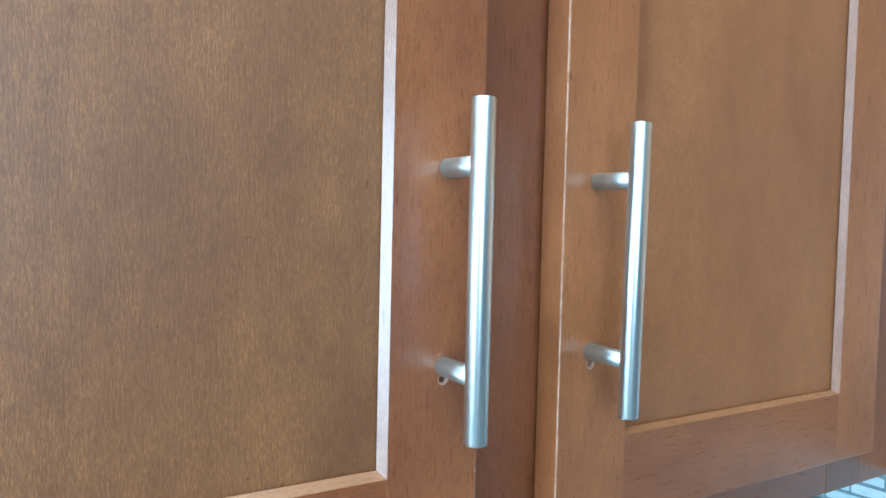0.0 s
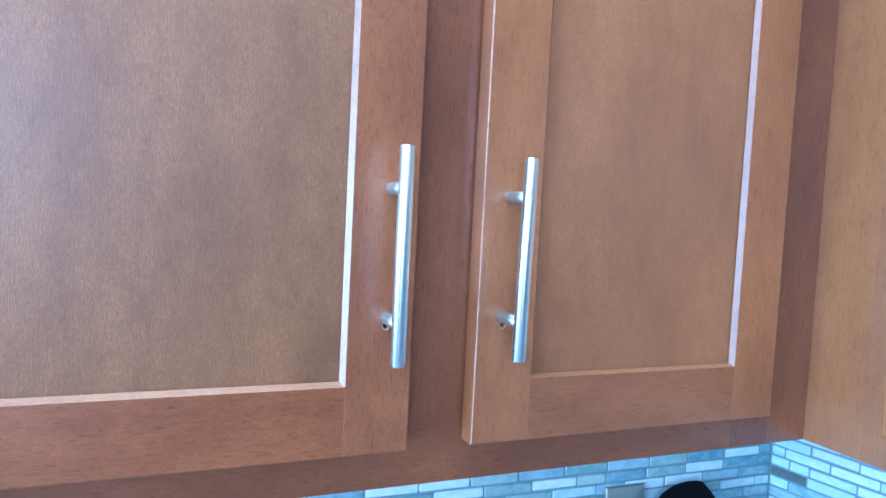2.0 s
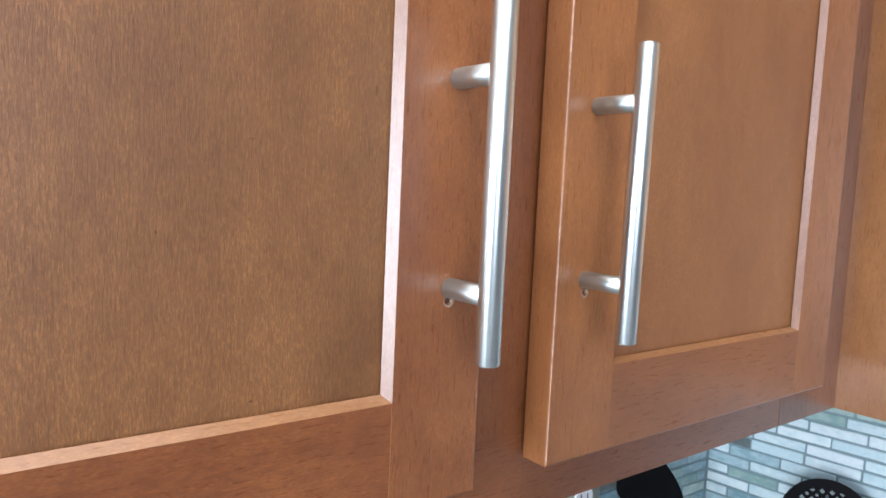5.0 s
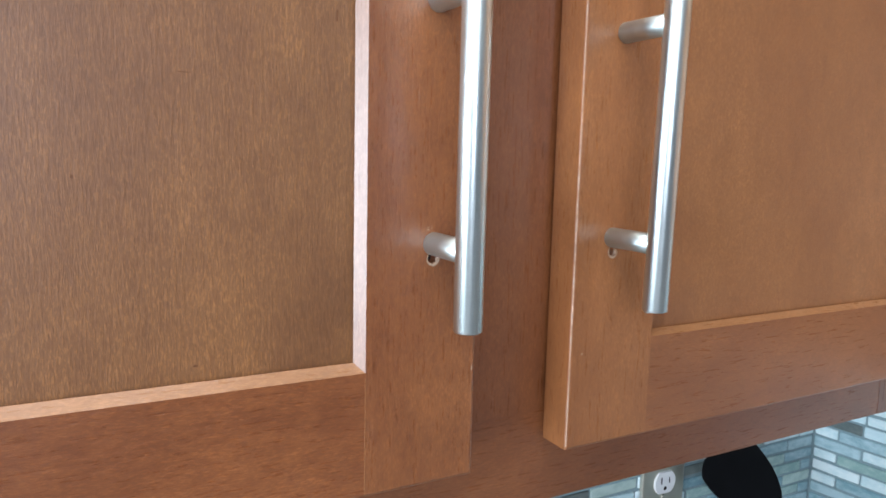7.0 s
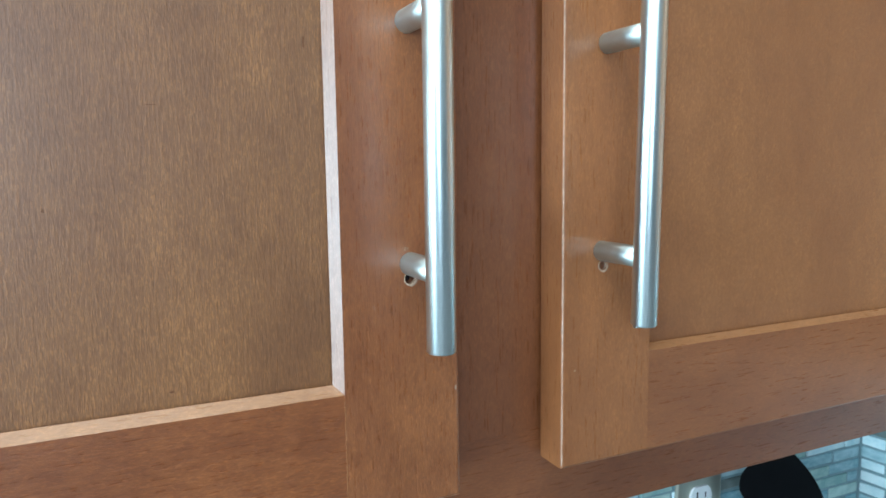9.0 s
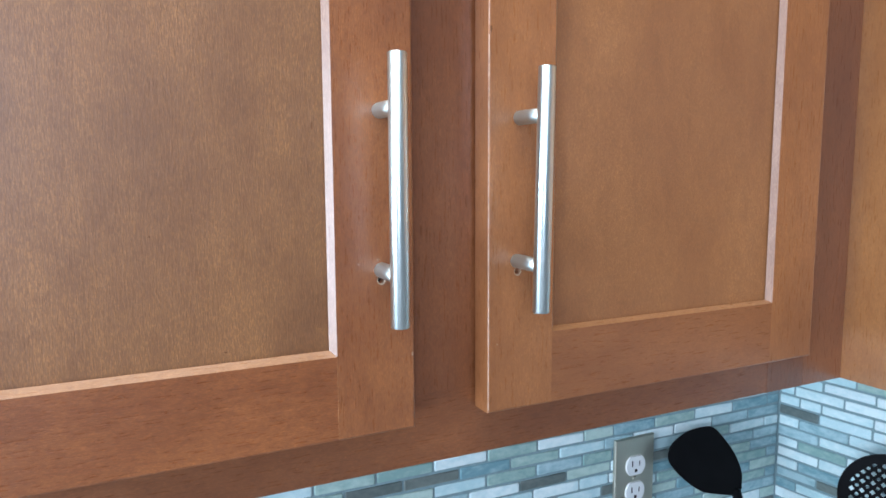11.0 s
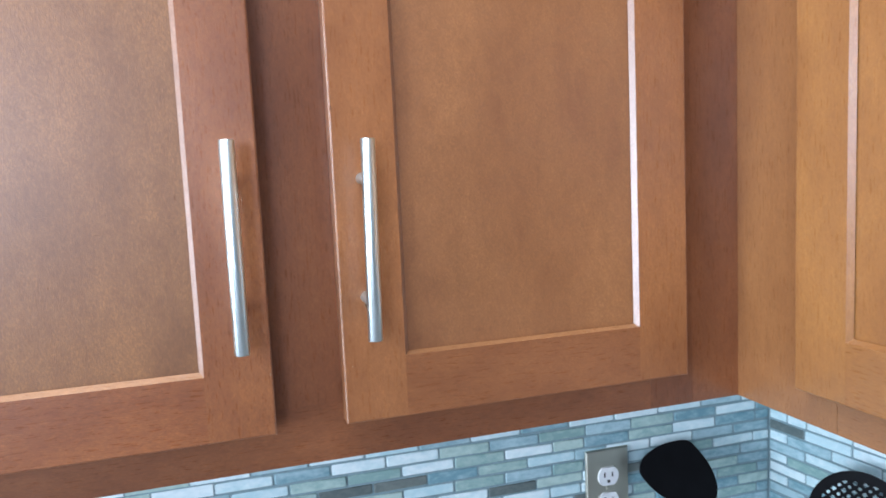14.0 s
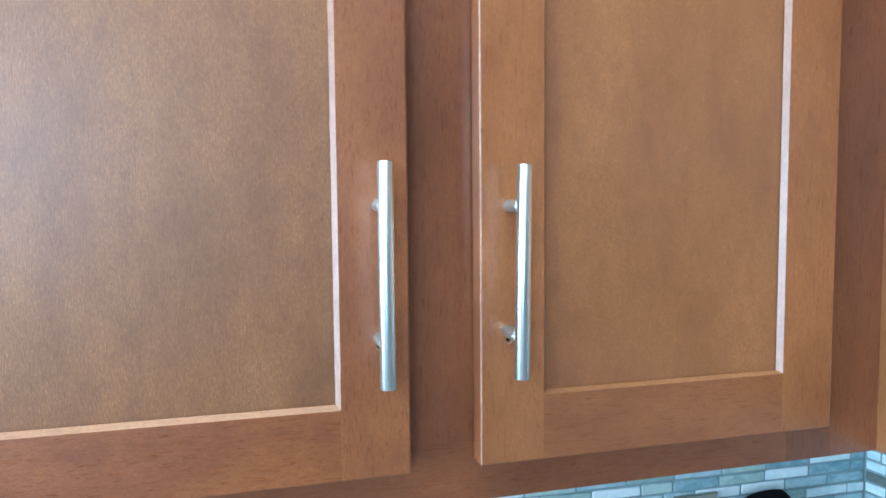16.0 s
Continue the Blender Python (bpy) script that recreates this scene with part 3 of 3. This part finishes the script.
def skimmer():
    """A shallow round ladle with round holes."""
    o = thing("skimmer", (0.775, 0.121, 0.92), "black nylon slotted skimmer with round holes standing head up", "utensil")
    across = Vector((math.cos(radians(58)), -math.sin(radians(58)), 0))
    out = Vector((-math.sin(radians(58)), -math.cos(radians(58)), 0)) * math.cos(radians(28)) + Vector((0, 0, math.sin(radians(28))))
    up = out.cross(across)
    face = Matrix.Translation((-0.033, 0.018, 0.207)) @ Matrix((across, up, out)).transposed().to_4x4()
    R, step, hole = 0.0585, 0.0122, 0.0024

    def bowl(p):
        return 0.22 * (p[0] ** 2 + p[1] ** 2) * 5

    def dish(bm):
        # cells of a square net, each either plain or pierced by a round hole
        n = 8
        h = step / 2
        cells = {}

        def vert(x, y, dz):
            key = (round(x, 6), round(y, 6), dz)
            if key not in cells:
                cells[key] = bm.verts.new((x, y, bowl((x, y)) + dz))
            return cells[key]

        for dz in (0.0, -0.0018):
            for i in range(-6, 7):
                for j in range(-6, 7):
                    cx, cy = i * step, j * step
                    far = math.hypot(cx, cy)
                    if far > R - 0.004:
                        continue
                    ring = []
                    for k in range(n):
                        a = 2 * math.pi * (k + 0.5) / n
                        ux, uy = math.cos(a), math.sin(a)
                        s = h / max(abs(ux), abs(uy))
                        ring.append((cx + ux * s, cy + uy * s, ux, uy))
                    outer = [vert(x, y, dz) for x, y, _, _ in ring]
                    if far < R - 0.012:
                        inner = [vert(cx + hole * ux, cy + hole * uy, dz) for _, _, ux, uy in ring]
                        for k in range(n):
                            bm.faces.new((outer[k], outer[(k + 1) % n], inner[(k + 1) % n], inner[k]))
                    else:
                        bm.faces.new(outer)
        # the plain rim, tilted as the bowl is
        m_ = 64
        lo, hi, out, under = [], [], [], []
        for k in range(m_):
            a = 2 * math.pi * k / m_
            c, s = math.cos(a), math.sin(a)
            lo.append(bm.verts.new((c * (R - 0.011), s * (R - 0.011), bowl((R - 0.011, 0)) + 0.0004)))
            hi.append(bm.verts.new((c * R, s * R, bowl((R, 0)) + 0.0012)))
            out.append(bm.verts.new((c * (R + 0.001), s * (R + 0.001), bowl((R, 0)) - 0.001)))
            under.append(bm.verts.new((c * (R - 0.011), s * (R - 0.011), bowl((R - 0.011, 0)) - 0.0024)))
        for k in range(m_):
            j = (k + 1) % m_
            bm.faces.new((lo[k], lo[j], hi[j], hi[k]))
            bm.faces.new((hi[k], hi[j], out[j], out[k]))
            bm.faces.new((out[k], out[j], under[j], under[k]))
        bm.transform(face)

    part("bowl", built(dish), BLACK, o, "round black bowl pierced with small holes")
    part("handle", built(lambda bm: rod(bm, (0, 0, 0.0), (-0.018, 0.010, 0.166), 0.006, 20, 0.002)), BLACK, o)
    return o


spatula()
skimmer()

# ---- tiled backsplash: each strip a piece of its own ----
PITCH, GAP = 0.0172, 0.0021
TILE_TOP = 1.2428
STRIP = 0.0757
LENGTHS = (0.015, 0.035, 0.060, 0.0736)


def tile_mesh(length, material):
    """A strip with clipped corners and a softly rounded face."""
    bm = bmesh.new()
    hx, hz = length / 2, (PITCH - GAP) / 2

    def ring(inset, y):
        x, z, c = hx - inset, hz - inset, 0.0013
        return [bm.verts.new(p) for p in ((-x + c, y, -z), (x - c, y, -z), (x, y, -z + c), (x, y, z - c), (x - c, y, z), (-x + c, y, z), (-x, y, z - c), (-x, y, -z + c))]

    rings = [ring(0.0, 0.0), ring(0.0, -TILE_T + 0.0013), ring(0.0005, -TILE_T + 0.0004), ring(0.0015, -TILE_T)]
    for p, q in zip(rings, rings[1:]):
        for i in range(8):
            j = (i + 1) % 8
            bm.faces.new((p[j], p[i], q[i], q[j])).smooth = True
    bm.faces.new(rings[-1])
    bmesh.ops.recalc_face_normals(bm, faces=bm.faces)
    me = bpy.data.meshes.new("tile")
    bm.to_mesh(me)
    bm.free()
    me.materials.append(material)
    return me


TILE_MESH = {(n, k): tile_mesh(n, m) for n in LENGTHS for k, m in TILES.items()}


def lay(parent, m, a, b, kind, rnd):
    """One strip, set a little uneven in height, depth and tilt as hand-laid stone is."""
    n = b - a - GAP * rnd.uniform(0.8, 1.5)
    base = min(LENGTHS, key=lambda q: abs(q - n))
    ob = new("tile", TILE_MESH[(base, kind)])
    ob.parent = parent
    tilt = Euler((radians(rnd.uniform(-2.2, 2.2)), radians(rnd.uniform(-0.35, 0.35)), radians(rnd.uniform(-0.9, 0.9)))).to_matrix().to_4x4()
    ob.matrix_basis = m @ Matrix.Translation(((a + b) / 2, rnd.uniform(-0.0010, 0.0005), rnd.uniform(-0.0004, 0.0004))) @ tilt @ Matrix.Diagonal((n / base, 1, rnd.uniform(0.86, 1.0), 1))


def backsplash(name, m, length, side_way, near, kinds, short, pattern, seed, label):
    """A grout bed with rows of strips, laid from the corner; m carries x along the wall, -y out of it, and side_way says which way the wall runs from the corner.
    pattern: by row, the first joint and the kinds of strip from the corner on; a capital is a strip cut short."""
    rnd = random.Random(seed)
    bed = bmesh.new()
    box(bed, (min(0, side_way * length) - 0.004, -TILE_T + 0.0012, 0.92), (max(0, side_way * length) + 0.004, 0.0014, 1.40))
    bed.transform(m)
    wall_ob = tagged(part(name, bed, GROUT), label, "backsplash", kind="structure")
    rest = {k: bmesh.new() for k in TILES}
    count = 0
    for r in range(-10, 20):
        z = TILE_TOP - (r + 0.5) * PITCH
        if z < 0.93:
            break
        first, known = pattern.get(r, (rnd.uniform(0.018, 0.07), ""))
        a, b, n = 0.0006, first, 0
        while a < length - 0.012:
            k = known[n] if n < len(known) else rnd.choice(kinds)
            if n:
                b = a + (short if k.isupper() else STRIP * rnd.uniform(0.985, 1.012))
            b = min(b, length)
            k = k.lower()
            lo, hi = sorted((side_way * a, side_way * b))
            if near(a, z) and count < 298:
                lay(wall_ob, m @ Matrix.Translation((0, 0, z)), lo, hi, k, rnd)
                count += 1
            else:
                local_box(rest[k], m @ Matrix.Translation((0, 0, z)), (lo + GAP / 2, -TILE_T, -(PITCH - GAP) / 2), (hi - GAP / 2, 0, (PITCH - GAP) / 2))
            a, n = b, n + 1
    for k, bm in rest.items():
        if bm.verts:
            tagged(part("far_tiles", bm, TILES[k], wall_ob), kind="stuff")
        else:
            bm.free()
    return wall_ob


ROWS_NORTH = {0: (0.0523, "wbwwwbwbwwbwg"), 1: (0.0254, "bwbgbgbgwwbww"), 2: (0.0265, "bbwgbGwgwggwb"), 3: (0.0679, "bbwwBwgbddgwb"), 4: (0.0306, "wwgbbGbgwggbw"),
              5: (0.0548, "bbbdWgdwbgwbg"), 6: (0.0602, "bgbbWWwwbgwgb"), 7: (0.0229, "bgbgWDwgwbbgw"), 8: (0.0587, "gbbgbwgwbwgbw"), 9: (0.0236, "bggbwgbwdgwbg"), 10: (0.0795, "bggwbgwdwgbwg")}
backsplash("backsplash_north", ALONG_NORTH, 1.24, -1, lambda x, z: z > 1.06 and x < 0.80, "wwwbbbggggd", 0.05, ROWS_NORTH, 11, "mosaic of pale blue-grey stone and glass strips")
ROWS_EAST = {0: (0.0685, "wpppwpw"), 1: (0.0250, "wwwpwpw"), 2: (0.0336, "wWwpwwpw"), 3: (0.0651, "dppwpwp"), 4: (0.0341, "wbpppww"), 5: (0.0658, "bwpppww"), 6: (0.0337, "wgwpwwp"),
             7: (0.0675, "wwwpwpw"), 8: (0.0355, "wbwwpww"), 9: (0.0660, "bdwpwpw"), 10: (0.0339, "bwwgpww")}
backsplash("backsplash_east", ALONG_EAST, 0.75, 1, lambda x, z: z > 1.06 and x < 0.66, "wwbgpppppw", 0.034, ROWS_EAST, 5, "mosaic of pale stone and rippled glass strips")
